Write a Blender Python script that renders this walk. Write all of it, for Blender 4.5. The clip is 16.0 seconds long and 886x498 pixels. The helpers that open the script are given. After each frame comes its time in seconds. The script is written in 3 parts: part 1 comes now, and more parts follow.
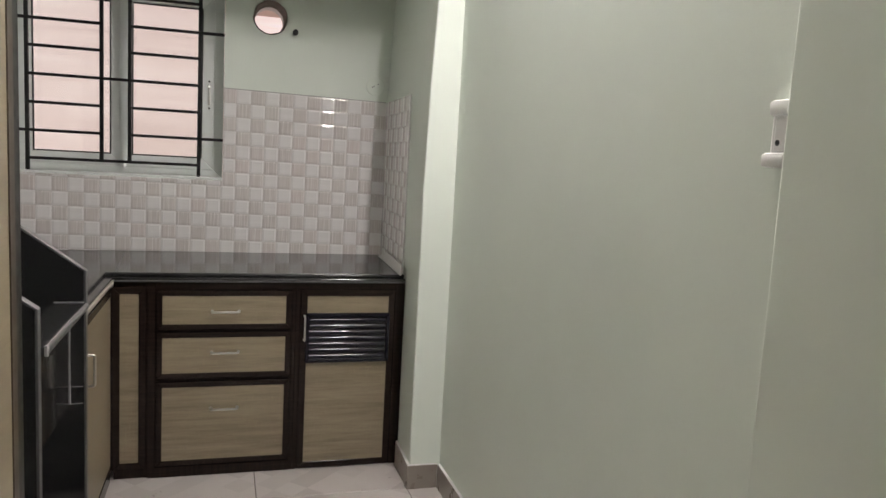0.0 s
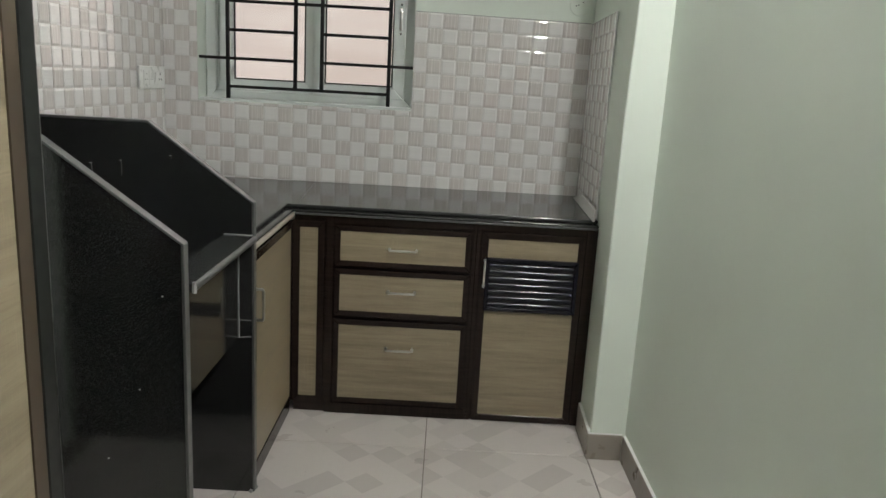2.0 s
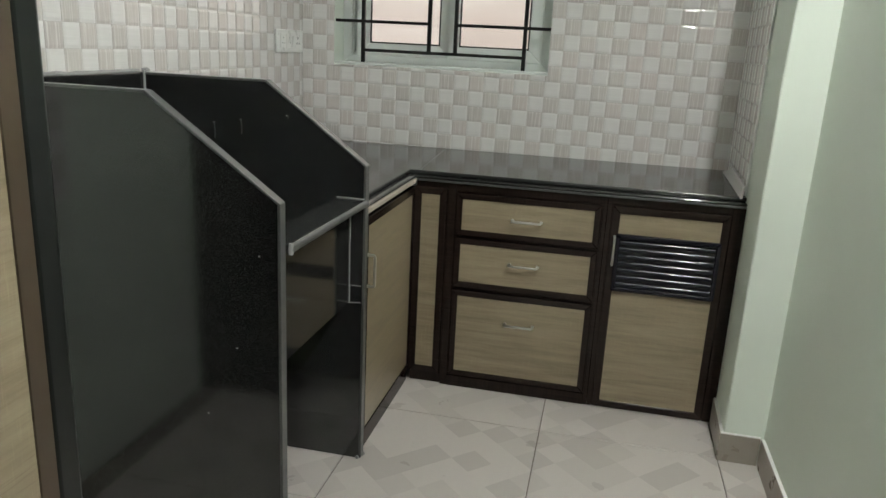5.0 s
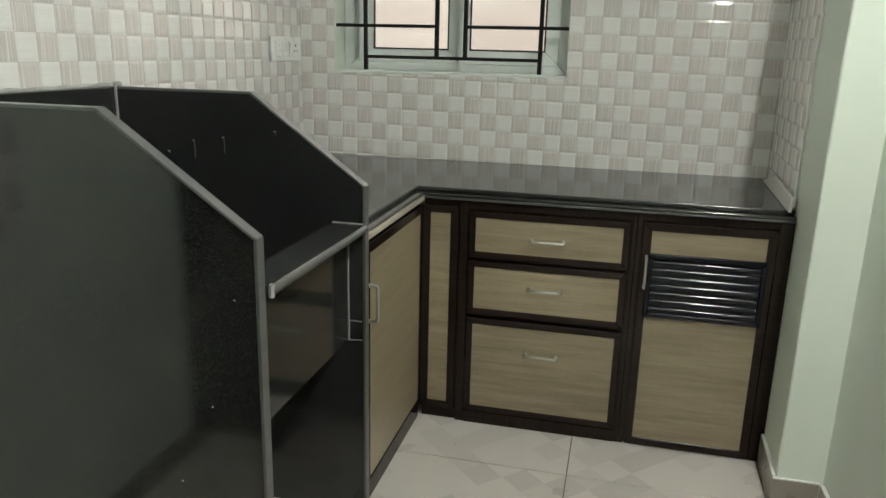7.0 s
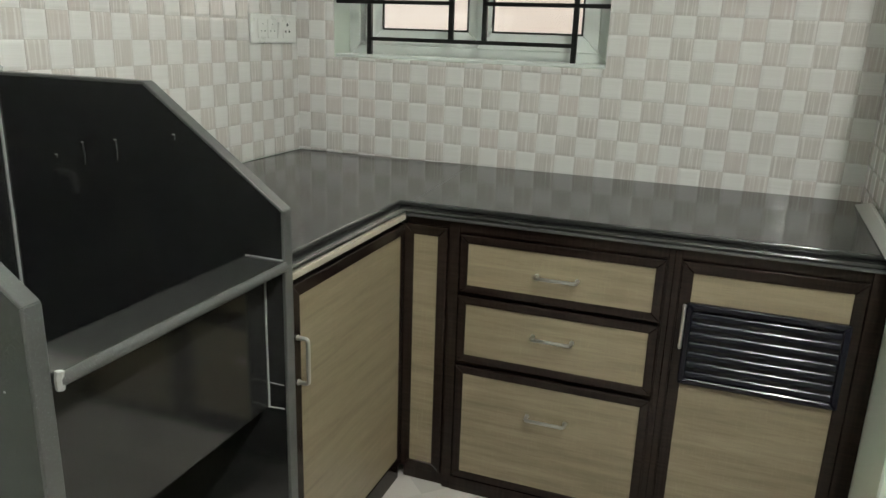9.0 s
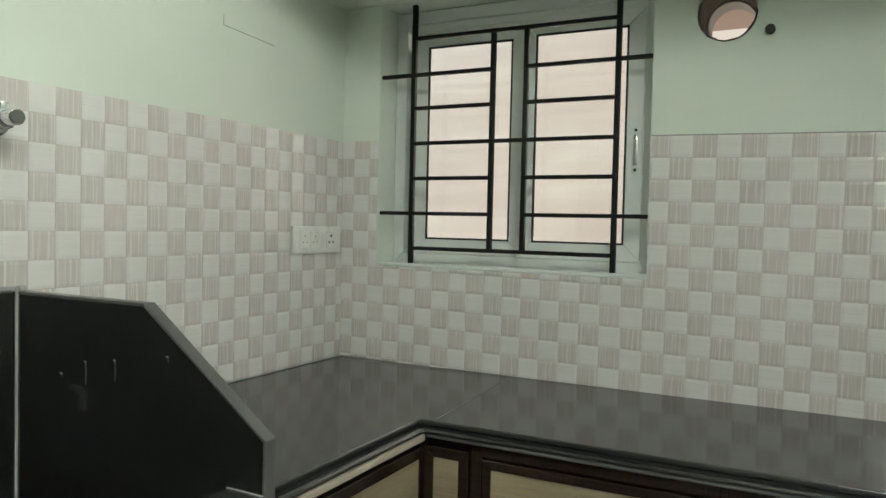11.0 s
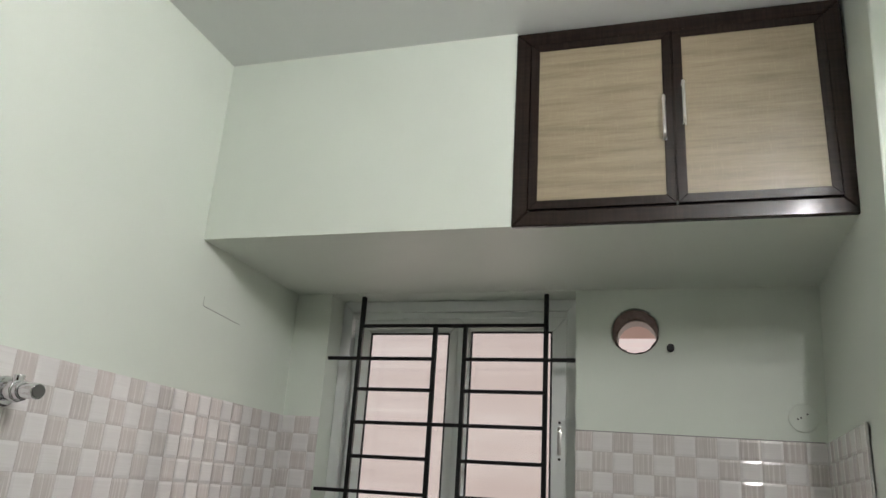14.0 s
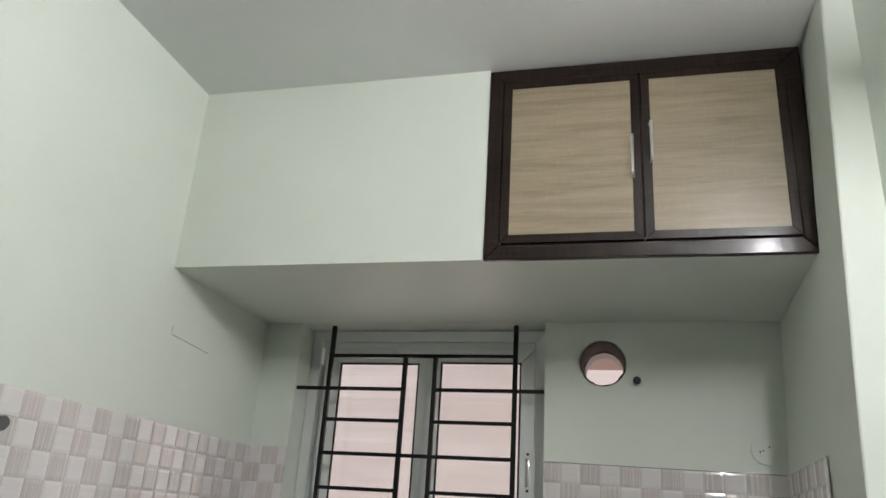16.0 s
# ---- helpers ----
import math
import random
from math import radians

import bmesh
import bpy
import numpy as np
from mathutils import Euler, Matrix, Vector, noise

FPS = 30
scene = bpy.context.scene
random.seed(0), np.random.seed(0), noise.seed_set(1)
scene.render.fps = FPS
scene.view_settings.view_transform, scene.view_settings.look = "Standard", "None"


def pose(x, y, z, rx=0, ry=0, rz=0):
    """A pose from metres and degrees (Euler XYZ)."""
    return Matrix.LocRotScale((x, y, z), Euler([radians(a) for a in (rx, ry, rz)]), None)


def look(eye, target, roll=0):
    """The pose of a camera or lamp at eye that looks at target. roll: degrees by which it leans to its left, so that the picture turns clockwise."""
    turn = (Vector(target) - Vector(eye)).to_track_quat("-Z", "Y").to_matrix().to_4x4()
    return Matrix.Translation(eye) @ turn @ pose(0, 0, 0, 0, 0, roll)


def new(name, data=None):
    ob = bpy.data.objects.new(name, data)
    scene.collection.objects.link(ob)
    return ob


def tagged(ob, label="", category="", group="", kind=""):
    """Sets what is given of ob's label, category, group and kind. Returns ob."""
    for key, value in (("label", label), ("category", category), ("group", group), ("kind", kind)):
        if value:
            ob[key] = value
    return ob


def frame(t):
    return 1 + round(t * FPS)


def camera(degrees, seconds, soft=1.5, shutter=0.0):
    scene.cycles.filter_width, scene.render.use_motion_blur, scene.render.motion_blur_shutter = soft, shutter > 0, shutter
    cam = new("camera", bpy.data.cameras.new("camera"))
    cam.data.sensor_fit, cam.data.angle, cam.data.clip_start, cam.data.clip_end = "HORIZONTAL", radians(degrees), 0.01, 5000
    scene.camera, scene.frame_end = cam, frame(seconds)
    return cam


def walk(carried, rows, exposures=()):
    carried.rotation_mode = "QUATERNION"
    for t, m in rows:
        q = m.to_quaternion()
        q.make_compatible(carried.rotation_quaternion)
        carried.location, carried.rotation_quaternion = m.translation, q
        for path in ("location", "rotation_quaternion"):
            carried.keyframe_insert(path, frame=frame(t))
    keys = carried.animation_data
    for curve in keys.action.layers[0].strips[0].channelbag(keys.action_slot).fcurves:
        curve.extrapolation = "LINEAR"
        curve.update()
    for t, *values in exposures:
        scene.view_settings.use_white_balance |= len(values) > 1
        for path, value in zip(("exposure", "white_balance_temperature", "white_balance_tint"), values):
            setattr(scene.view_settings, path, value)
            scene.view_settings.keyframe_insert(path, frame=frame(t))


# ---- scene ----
cam = camera(61.8, 16.0)
PATH = [
    (0, (1.165, -3.774, 1.356), (1.728, -1.87, 1.117), 3.1),
    (0.5, (1.214, -3.701, 1.354), (1.583, -1.765, 1.012), 3.6),
    (1, (1.269, -3.602, 1.353), (1.502, -1.641, 1.039), 3.2),
    (1.5, (1.272, -3.505, 1.348), (1.442, -1.551, 0.956), 3.3),
    (2, (1.318, -3.479, 1.342), (1.322, -1.528, 0.9), 3.2),
    (2.5, (1.383, -3.48, 1.332), (1.217, -1.539, 0.878), 3.8),
    (3, (1.422, -3.479, 1.327), (1.099, -1.558, 0.872), 4.2),
    (3.5, (1.439, -3.473, 1.319), (1.047, -1.575, 0.825), 3.5),
    (5.8, (1.385, -3.262, 1.308), (1.0, -1.373, 0.775), 2.5),
    (6, (1.374, -3.249, 1.308), (1.025, -1.348, 0.791), 3.0),
    (6.5, (1.36, -3.202, 1.302), (1.023, -1.31, 0.746), 2.9),
    (7, (1.379, -3.073, 1.299), (0.935, -1.193, 0.78), 1.4),
    (7.5, (1.402, -2.94, 1.298), (0.893, -1.091, 0.733), 1.9),
    (8, (1.417, -2.817, 1.279), (0.853, -1.002, 0.656), 1.6),
    (8.2, (1.425, -2.736, 1.292), (0.859, -0.912, 0.698), 1.0),
    (10.3, (1.635, -2.351, 1.297), (0.72, -0.642, 0.808), 1.6),
    (10.5, (1.634, -2.346, 1.310), (0.705, -0.603, 0.983), 0.8),
    (11, (1.622, -2.328, 1.351), (0.713, -0.548, 1.287), 1.3),
    (11.5, (1.622, -2.359, 1.36), (0.739, -0.565, 1.327), 2.6),
    (12, (1.602, -2.469, 1.345), (0.794, -0.64, 1.363), 3.8),
    (12.5, (1.555, -2.537, 1.375), (0.761, -0.721, 1.647), 1.3),
    (13, (1.478, -2.644, 1.37), (0.839, -0.789, 1.758), 0.9),
    (13.5, (1.46, -2.685, 1.383), (0.907, -0.83, 1.885), 3.2),
    (14, (1.449, -2.682, 1.391), (0.886, -0.871, 2.025), 3.7),
    (14.5, (1.442, -2.67, 1.389), (0.86, -0.854, 1.991), 3.3),
    (15, (1.437, -2.675, 1.396), (0.872, -0.869, 2.042), 4.2),
    (15.5, (1.449, -2.698, 1.396), (0.932, -0.889, 2.075), 3.7),
    (16, (1.444, -2.713, 1.4), (0.966, -0.904, 2.105), 3.7),
]
EXPOSURES = [(0, 0.45, 6800, 18), (1, 0.48, 6600, 13), (2.5, 0.36, 6550, 8), (3.5, 0.50, 6500, 8), (6, 0.51, 6650, 3), (8, 0.68, 6780, 2),
             (10.5, 0.62, 6550, 3), (11.1, 0.38, 6750, -2), (11.8, 0.42, 6750, 1), (12.5, 0.13, 6800, 8), (14, 0.18, 6600, 14), (16, 0.18, 6500, 15)]
walk(cam, [(t, look(eye, target, roll)) for t, eye, target, roll in PATH], EXPOSURES)

# ---- world and light ----
world = bpy.data.worlds.new("world")
scene.world = world
world.use_nodes = True
wn = world.node_tree.nodes
sky = wn.new("ShaderNodeTexSky")
sky.sky_type, sky.sun_disc = "NISHITA", False
sky.sun_elevation, sky.sun_rotation = radians(50), radians(200)
wn["Background"].inputs["Strength"].default_value = 0.1
world.node_tree.links.new(sky.outputs[0], wn["Background"].inputs["Color"])

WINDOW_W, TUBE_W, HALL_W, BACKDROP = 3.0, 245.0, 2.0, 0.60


def area(name, eye, target, sx, sy, watts, rgb):
    d = bpy.data.lights.new(name, "AREA")
    d.shape, d.size, d.size_y, d.energy, d.color = "RECTANGLE", sx, sy, watts, rgb
    ob = new(name, d)
    ob.matrix_world = look(eye, target)
    return ob


# daylight in the window's opening, and an added fill lamp at the unseen hall end
area("window_daylight", (0.66, 0.214, 1.68), (0.66, -1, 1.45), 0.9, 0.85, WINDOW_W, (1.0, 0.90, 0.85))
area("hall_fill", (1.0, -5.9, 1.4), (1.0, -3, 1.4), 1.9, 2.6, HALL_W, (0.99, 0.99, 1.0))

# ---- materials ----


class Mat:
    """A small node builder round one Principled shader."""

    def __init__(self, name, base=(0.8, 0.8, 0.8), rough=0.5, metal=0.0, spec=0.5, coat=0.0):
        self.m = bpy.data.materials.new(name)
        self.m.use_nodes = True
        self.n, self.l = self.m.node_tree.nodes, self.m.node_tree.links
        self.p = self.n["Principled BSDF"]
        self.set("Base Color", (*base, 1))
        self.set("Roughness", rough)
        self.set("Metallic", metal)
        self.set("Specular IOR Level", spec)
        self.set("Coat Weight", coat)
        self.set("Coat Roughness", 0.12)

    def set(self, key, value):
        self.p.inputs[key].default_value = value

    def node(self, kind, **inputs):
        nd = self.n.new(kind)
        for k, v in inputs.items():
            key = k.replace("_", " ")
            if hasattr(v, "links"):
                self.l.new(v, nd.inputs[key])
            else:
                nd.inputs[key].default_value = v
        return nd

    def pos(self, scale=(1, 1, 1), rot=(0, 0, 0), local=False):
        if local:
            src = self.n.new("ShaderNodeTexCoord").outputs["Object"]
        else:
            src = self.n.new("ShaderNodeNewGeometry").outputs["Position"]
        mp = self.n.new("ShaderNodeMapping")
        mp.inputs["Scale"].default_value, mp.inputs["Rotation"].default_value = scale, rot
        self.l.new(src, mp.inputs["Vector"])
        return mp.outputs[0]

    def noise(self, vec, scale, detail=4, rough=0.55):
        return self.node("ShaderNodeTexNoise", Vector=vec, Scale=scale, Detail=detail, Roughness=rough).outputs["Fac"]

    def ramp(self, fac, stops):
        nd = self.n.new("ShaderNodeValToRGB")
        e = nd.color_ramp.elements
        while len(e) < len(stops):
            e.new(0.5)
        for el, (p, c) in zip(e, stops):
            el.position = p
            el.color = (*c, 1) if len(c) == 3 else c
        self.l.new(fac, nd.inputs["Fac"])
        return nd.outputs["Color"]

    def mix(self, a, b, fac, mode="MIX"):
        nd = self.n.new("ShaderNodeMix")
        nd.data_type, nd.blend_type = "RGBA", mode
        for i, v in ((0, fac), (6, a), (7, b)):
            if hasattr(v, "links"):
                self.l.new(v, nd.inputs[i])
            else:
                nd.inputs[i].default_value = v if i == 0 else (*v, 1)
        return nd.outputs[2]

    def math(self, op, a, b=0.0):
        nd = self.n.new("ShaderNodeMath")
        nd.operation = op
        for i, v in enumerate((a, b)):
            if hasattr(v, "links"):
                self.l.new(v, nd.inputs[i])
            else:
                nd.inputs[i].default_value = v
        return nd.outputs[0]

    def to(self, key, out):
        self.l.new(out, self.p.inputs[key])

    def bump(self, height, strength=0.2, dist=0.002):
        b = self.node("ShaderNodeBump", Strength=strength, Distance=dist, Height=height)
        self.l.new(b.outputs[0], self.p.inputs["Normal"])


def grey(v):
    return (v, v, v)


def paint(name, rgb, rough=0.55, patch=0.05):
    k = Mat(name, rgb, rough, spec=0.35)
    v = k.pos()
    big, fine = k.noise(v, 1.7, 3), k.noise(v, 160, 3)
    dark = tuple(c * (1 - patch) for c in rgb)
    k.to("Base Color", k.mix(dark, rgb, k.ramp(big, [(0.35, grey(0)), (0.65, grey(1))])))
    roller = k.noise(v, 9, 4)
    k.bump(k.math("ADD", k.math("MULTIPLY", fine, 0.35), roller), 0.12, 0.004)
    k.to("Roughness", k.ramp(big, [(0.3, grey(rough - 0.06)), (0.7, grey(rough + 0.08))]))
    return k.m


GREEN = paint("pale_green_paint", (0.695, 0.75, 0.675), 0.5)
CEIL = paint("white_ceiling_paint", (0.70, 0.72, 0.70), 0.7)
PINK = paint("pink_outdoor_plaster", (0.75, 0.55, 0.48), 0.8)


def granite(name, base, rough, speck):
    k = Mat(name, (base, base, base), rough, spec=0.72)
    v = k.pos()
    sp = k.ramp(k.noise(v, 520, 2, 0.7), [(0.60, grey(base)), (0.72, tuple(speck * c for c in (0.95, 1.0, 1.0)))])
    cloud = k.noise(v, 6, 5)
    k.to("Base Color", k.mix(sp, (base * 2.2, base * 2.3, base * 2.2), k.ramp(cloud, [(0.35, grey(0)), (0.9, grey(0.35))])))
    smear = k.noise(k.pos((1, 1, 3)), 14, 5, 0.65)
    k.to("Roughness", k.ramp(smear, [(0.25, grey(rough * 0.9)), (0.85, grey(rough * 1.7))]))
    k.bump(k.noise(v, 300, 2), 0.03, 0.001)
    return k.m


GRANITE = granite("polished_black_granite", 0.012, 0.075, 0.11)
GRANITE_TOP = granite("dusty_black_granite_worktop", 0.022, 0.10, 0.07)
GRANITE_EDGE = granite("pale_granite_edge", 0.055, 0.32, 0.17)


def laminate():
    k = Mat("oak_laminate", (0.42, 0.33, 0.2), 0.36, spec=0.4, coat=0.2)
    v = k.pos((1.1, 1.1, 15))
    grain = k.noise(v, 3.2, 7, 0.62)
    fine = k.noise(k.pos((5, 5, 160)), 4, 4, 0.6)
    saw = k.noise(k.pos((150, 150, 9)), 2.2, 3, 0.6)
    col = k.ramp(grain, [(0.28, (0.185, 0.148, 0.095)), (0.48, (0.246, 0.20, 0.132)), (0.72, (0.305, 0.252, 0.172))])
    col = k.mix(col, (0.16, 0.12, 0.07), k.ramp(fine, [(0.54, grey(0)), (0.8, grey(0.6))]))
    col = k.mix(col, (0.47, 0.39, 0.26), k.ramp(saw, [(0.55, grey(0)), (0.78, grey(0.2))]))
    k.to("Base Color", col)
    k.to("Roughness", k.ramp(grain, [(0.3, grey(0.3)), (0.7, grey(0.42))]))
    k.bump(k.math("ADD", fine, saw), 0.10, 0.0008)
    return k.m


OAK = laminate()


def dark_wood():
    k = Mat("dark_wenge_laminate", (0.03, 0.016, 0.011), 0.16, spec=0.22)
    a = k.noise(k.pos((40, 40, 1.2)), 4, 4, 0.5)
    b = k.noise(k.pos((1.2, 1.2, 40)), 4, 4, 0.5)
    k.to("Base Color", k.ramp(k.math("MULTIPLY", k.math("ADD", a, b), 0.5), [(0.36, (0.010, 0.0068, 0.0056)), (0.64, (0.022, 0.0138, 0.0108))]))
    k.bump(a, 0.02, 0.0004)
    return k.m


WENGE = dark_wood()


def wall_tile(name, striped):
    k = Mat(name, (0.7, 0.66, 0.65), 0.10, spec=0.62)
    rnd = k.n.new("ShaderNodeObjectInfo").outputs["Random"]
    loc = k.pos(local=True)
    shift = k.n.new("ShaderNodeVectorMath")
    shift.operation = "ADD"
    k.l.new(loc, shift.inputs[0])
    comb = k.n.new("ShaderNodeCombineXYZ")
    k.l.new(k.math("MULTIPLY", rnd, 37.0), comb.inputs[0])
    k.l.new(comb.outputs[0], shift.inputs[1])
    v = shift.outputs[0]

    def stretched(s):
        mp = k.n.new("ShaderNodeMapping")
        mp.inputs["Scale"].default_value = s
        k.l.new(v, mp.inputs["Vector"])
        return mp.outputs[0]

    if striped:
        bars = k.noise(stretched((62, 0.0, 0.8)), 2.0, 3, 0.75)
        hue = k.ramp(rnd, [(0.0, (0.54, 0.50, 0.48)), (0.5, (0.575, 0.54, 0.515)), (1.0, (0.605, 0.545, 0.525))])
        col = k.mix(hue, (0.71, 0.68, 0.66), k.ramp(bars, [(0.50, grey(0)), (0.58, grey(1))]))
    else:
        lines = k.noise(stretched((2, 0, 120)), 1.5, 4, 0.7)
        col = k.ramp(lines, [(0.3, (0.70, 0.68, 0.665)), (0.7, (0.77, 0.755, 0.74))])
    k.to("Base Color", col)
    k.to("Roughness", k.ramp(k.noise(k.pos(), 7, 4), [(0.35, grey(0.045)), (0.7, grey(0.10))]))
    return k.m


TILE_PLAIN, TILE_STRIPE = wall_tile("glazed_plain_wall_tile", False), wall_tile("glazed_striped_wall_tile", True)


def floor_tile():
    k = Mat("patchwork_floor_tile", (0.55, 0.5, 0.47), 0.28, spec=0.4)
    lift = k.n.new("ShaderNodeVectorMath")
    lift.operation = "ADD"
    k.l.new(k.pos((10.6, 10.6, 0.0), (0, 0, radians(45))), lift.inputs[0])
    lift.inputs[1].default_value = (0.2, 0.3, 0.5)
    cell = k.n.new("ShaderNodeVectorMath")
    cell.operation = "FLOOR"
    k.l.new(lift.outputs[0], cell.inputs[0])
    wnz = k.n.new("ShaderNodeTexWhiteNoise")
    k.l.new(cell.outputs[0], wnz.inputs["Vector"])
    step = k.ramp(wnz.outputs["Value"], [(0.0, (0.445, 0.408, 0.38)), (0.2, (0.49, 0.45, 0.42)), (0.45, (0.535, 0.492, 0.46))])
    step.node.color_ramp.interpolation = "CONSTANT"
    patch = step
    grain = k.noise(k.pos((1, 1, 1)), 45, 5, 0.6)
    k.to("Base Color", k.mix(patch, (0.46, 0.42, 0.40), k.ramp(grain, [(0.42, grey(0)), (0.75, grey(0.14))])))
    k.to("Roughness", k.ramp(k.noise(k.pos(), 5, 4), [(0.3, grey(0.27)), (0.7, grey(0.33))]))
    return k.m


FLOOR = floor_tile()


def simple(name, rgb, rough, metal=0.0, spec=0.5, scale=60, amount=0.15, bump=0.05):
    k = Mat(name, rgb, rough, metal, spec)
    nz = k.noise(k.pos(), scale, 4)
    k.to("Base Color", k.mix(tuple(c * (1 - amount) for c in rgb), rgb, nz))
    k.to("Roughness", k.ramp(nz, [(0.3, grey(max(rough - 0.05, 0.03))), (0.7, grey(min(rough + 0.08, 1)))]))
    if bump:
        k.bump(nz, bump, 0.001)
    return k.m


GROUT = simple("grey_grout", (0.52, 0.49, 0.47), 0.8)
FLOOR_GROUT = simple("dirty_floor_grout", (0.20, 0.17, 0.15), 0.85)
SKIRT = simple("taupe_skirting_tile", (0.30, 0.265, 0.23), 0.3, scale=18)
CEMENT = simple("white_cement", (0.38, 0.38, 0.37), 0.85, scale=90, amount=0.4, bump=0.5)
MORTAR = simple("rough_mortar", (0.44, 0.37, 0.32), 0.95, scale=70, amount=0.6, bump=0.9)
IRON = simple("black_painted_iron", (0.005, 0.005, 0.005), 0.45, 0.0, 0.25, scale=120)
UPVC = simple("white_upvc", (0.74, 0.77, 0.75), 0.32, scale=12, amount=0.05, bump=0)
GASKET = simple("black_rubber_gasket", (0.012, 0.012, 0.012), 0.6, bump=0)
CHROME = simple("polished_chrome", (0.72, 0.72, 0.73), 0.08, 1.0, scale=30, bump=0)
STEEL = simple("brushed_steel", (0.60, 0.59, 0.56), 0.30, 1.0, scale=8, amount=0.05, bump=0)
PLASTIC = simple("white_plastic", (0.78, 0.78, 0.76), 0.3, scale=20, amount=0.03, bump=0)
SLOT = simple("dark_slot", (0.02, 0.02, 0.02), 0.6, bump=0)
LOUVRE = simple("glossy_black_plastic", (0.006, 0.006, 0.012), 0.12, 0.0, 0.3, scale=40, bump=0.02)
CRACK = simple("dark_hairline", (0.16, 0.17, 0.15), 0.9, bump=0)
CHALK = simple("pale_beige_trim", (0.46, 0.41, 0.34), 0.4, scale=40, amount=0.25)


def glass():
    m = bpy.data.materials.new("window_glass")
    m.use_nodes = True
    n, l = m.node_tree.nodes, m.node_tree.links
    n.remove(n["Principled BSDF"])
    clear, gloss, mixer, fres = (n.new("ShaderNode" + s) for s in ("BsdfTransparent", "BsdfGlossy", "MixShader", "Fresnel"))
    gloss.inputs["Roughness"].default_value = 0.03
    clear.inputs["Color"].default_value = (0.93, 0.93, 0.92, 1)
    l.new(fres.outputs[0], mixer.inputs[0])
    l.new(clear.outputs[0], mixer.inputs[1])
    l.new(gloss.outputs[0], mixer.inputs[2])
    l.new(mixer.outputs[0], n["Material Output"].inputs[0])
    return m


GLASS = glass()


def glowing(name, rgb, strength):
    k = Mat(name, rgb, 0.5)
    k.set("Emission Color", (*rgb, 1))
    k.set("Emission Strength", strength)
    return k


TUBE = glowing("lit_tube", (1.0, 0.99, 0.995), TUBE_W).m


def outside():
    """Plaster across the lane that glows by itself for daylight, with soft bands of light and shade painted in."""
    k = glowing("glowing_pink_backdrop", (0.8, 0.6, 0.52), BACKDROP)
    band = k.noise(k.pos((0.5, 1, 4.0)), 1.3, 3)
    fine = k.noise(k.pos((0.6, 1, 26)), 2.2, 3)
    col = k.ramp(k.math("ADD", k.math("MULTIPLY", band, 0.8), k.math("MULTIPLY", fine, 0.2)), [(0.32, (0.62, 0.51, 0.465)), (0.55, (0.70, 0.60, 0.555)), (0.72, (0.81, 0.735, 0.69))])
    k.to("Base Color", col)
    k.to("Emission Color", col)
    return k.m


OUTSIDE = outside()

# ---- building helpers ----


def thing(name, at, label, category, group="", kind=""):
    ob = new(name)
    ob.location = at
    ob.empty_display_size = 0.05
    return tagged(ob, label, category, group, kind)


def home(ob):
    while ob.parent:
        ob = ob.parent
    return ob


def smooth_by_angle(bm, deg=35):
    for f in bm.faces:
        f.smooth = True
    for e in bm.edges:
        if len(e.link_faces) != 2:
            e.smooth = False
            continue
        a, b = sorted(f.calc_area() for f in e.link_faces)
        # large flat faces keep their own normal beside narrow bevels
        e.smooth = e.calc_face_angle(0) < radians(deg) and (b < 5 * a or b < 0.0004)


def to_mesh(name, bm, material, smooth=True):
    bmesh.ops.recalc_face_normals(bm, faces=bm.faces)
    if smooth:
        smooth_by_angle(bm)
    me = bpy.data.meshes.new(name)
    bm.to_mesh(me)
    bm.free()
    me.materials.append(material)
    return me


def part(name, bm, material, parent, label=""):
    """One mesh, given in world metres, under a thing or a part."""
    bmesh.ops.translate(bm, verts=bm.verts, vec=-home(parent).location)
    ob = new(name, to_mesh(name, bm, material))
    ob.parent = parent
    return tagged(ob, label)


def solid(name, bm, material, label="", category="", kind="", at=None, group=""):
    """A top-level thing of one mesh."""
    at = Vector(at or (0, 0, 0))
    bmesh.ops.translate(bm, verts=bm.verts, vec=-at)
    ob = new(name, to_mesh(name, bm, material))
    ob.location = at
    return tagged(ob, label, category, group, kind)


def box(lo, hi, bev=0.0, seg=2, bm=None):
    bm = bm or bmesh.new()
    sub = bmesh.new()
    lo, hi = Vector(lo), Vector(hi)
    bmesh.ops.create_cube(sub, size=1)
    for v in sub.verts:
        v.co = Vector(((lo[i] + hi[i]) / 2 + v.co[i] * (hi[i] - lo[i]) for i in range(3)))
    if bev:
        bmesh.ops.bevel(sub, geom=sub.edges[:], offset=bev, segments=seg, affect="EDGES", profile=0.5)
    return join(bm, sub)


def join(bm, sub):
    made = {v: bm.verts.new(v.co) for v in sub.verts}
    for f in sub.faces:
        bm.faces.new([made[v] for v in f.verts])
    sub.free()
    return bm


def rod(a, b, r, n=16, bm=None, r2=None, bev=0.0):
    bm = bm or bmesh.new()
    sub = bmesh.new()
    a, b = Vector(a), Vector(b)
    bmesh.ops.create_cone(sub, cap_ends=True, segments=n, radius1=r, radius2=r if r2 is None else r2, depth=(b - a).length)
    if bev:
        rim = [e for e in sub.edges if any(len(f.verts) > 4 for f in e.link_faces)]
        bmesh.ops.bevel(sub, geom=rim, offset=bev, segments=3, affect="EDGES", profile=0.5)
    bmesh.ops.transform(sub, verts=sub.verts, matrix=Matrix.Translation((a + b) / 2) @ (b - a).to_track_quat("Z", "Y").to_matrix().to_4x4())
    return join(bm, sub)


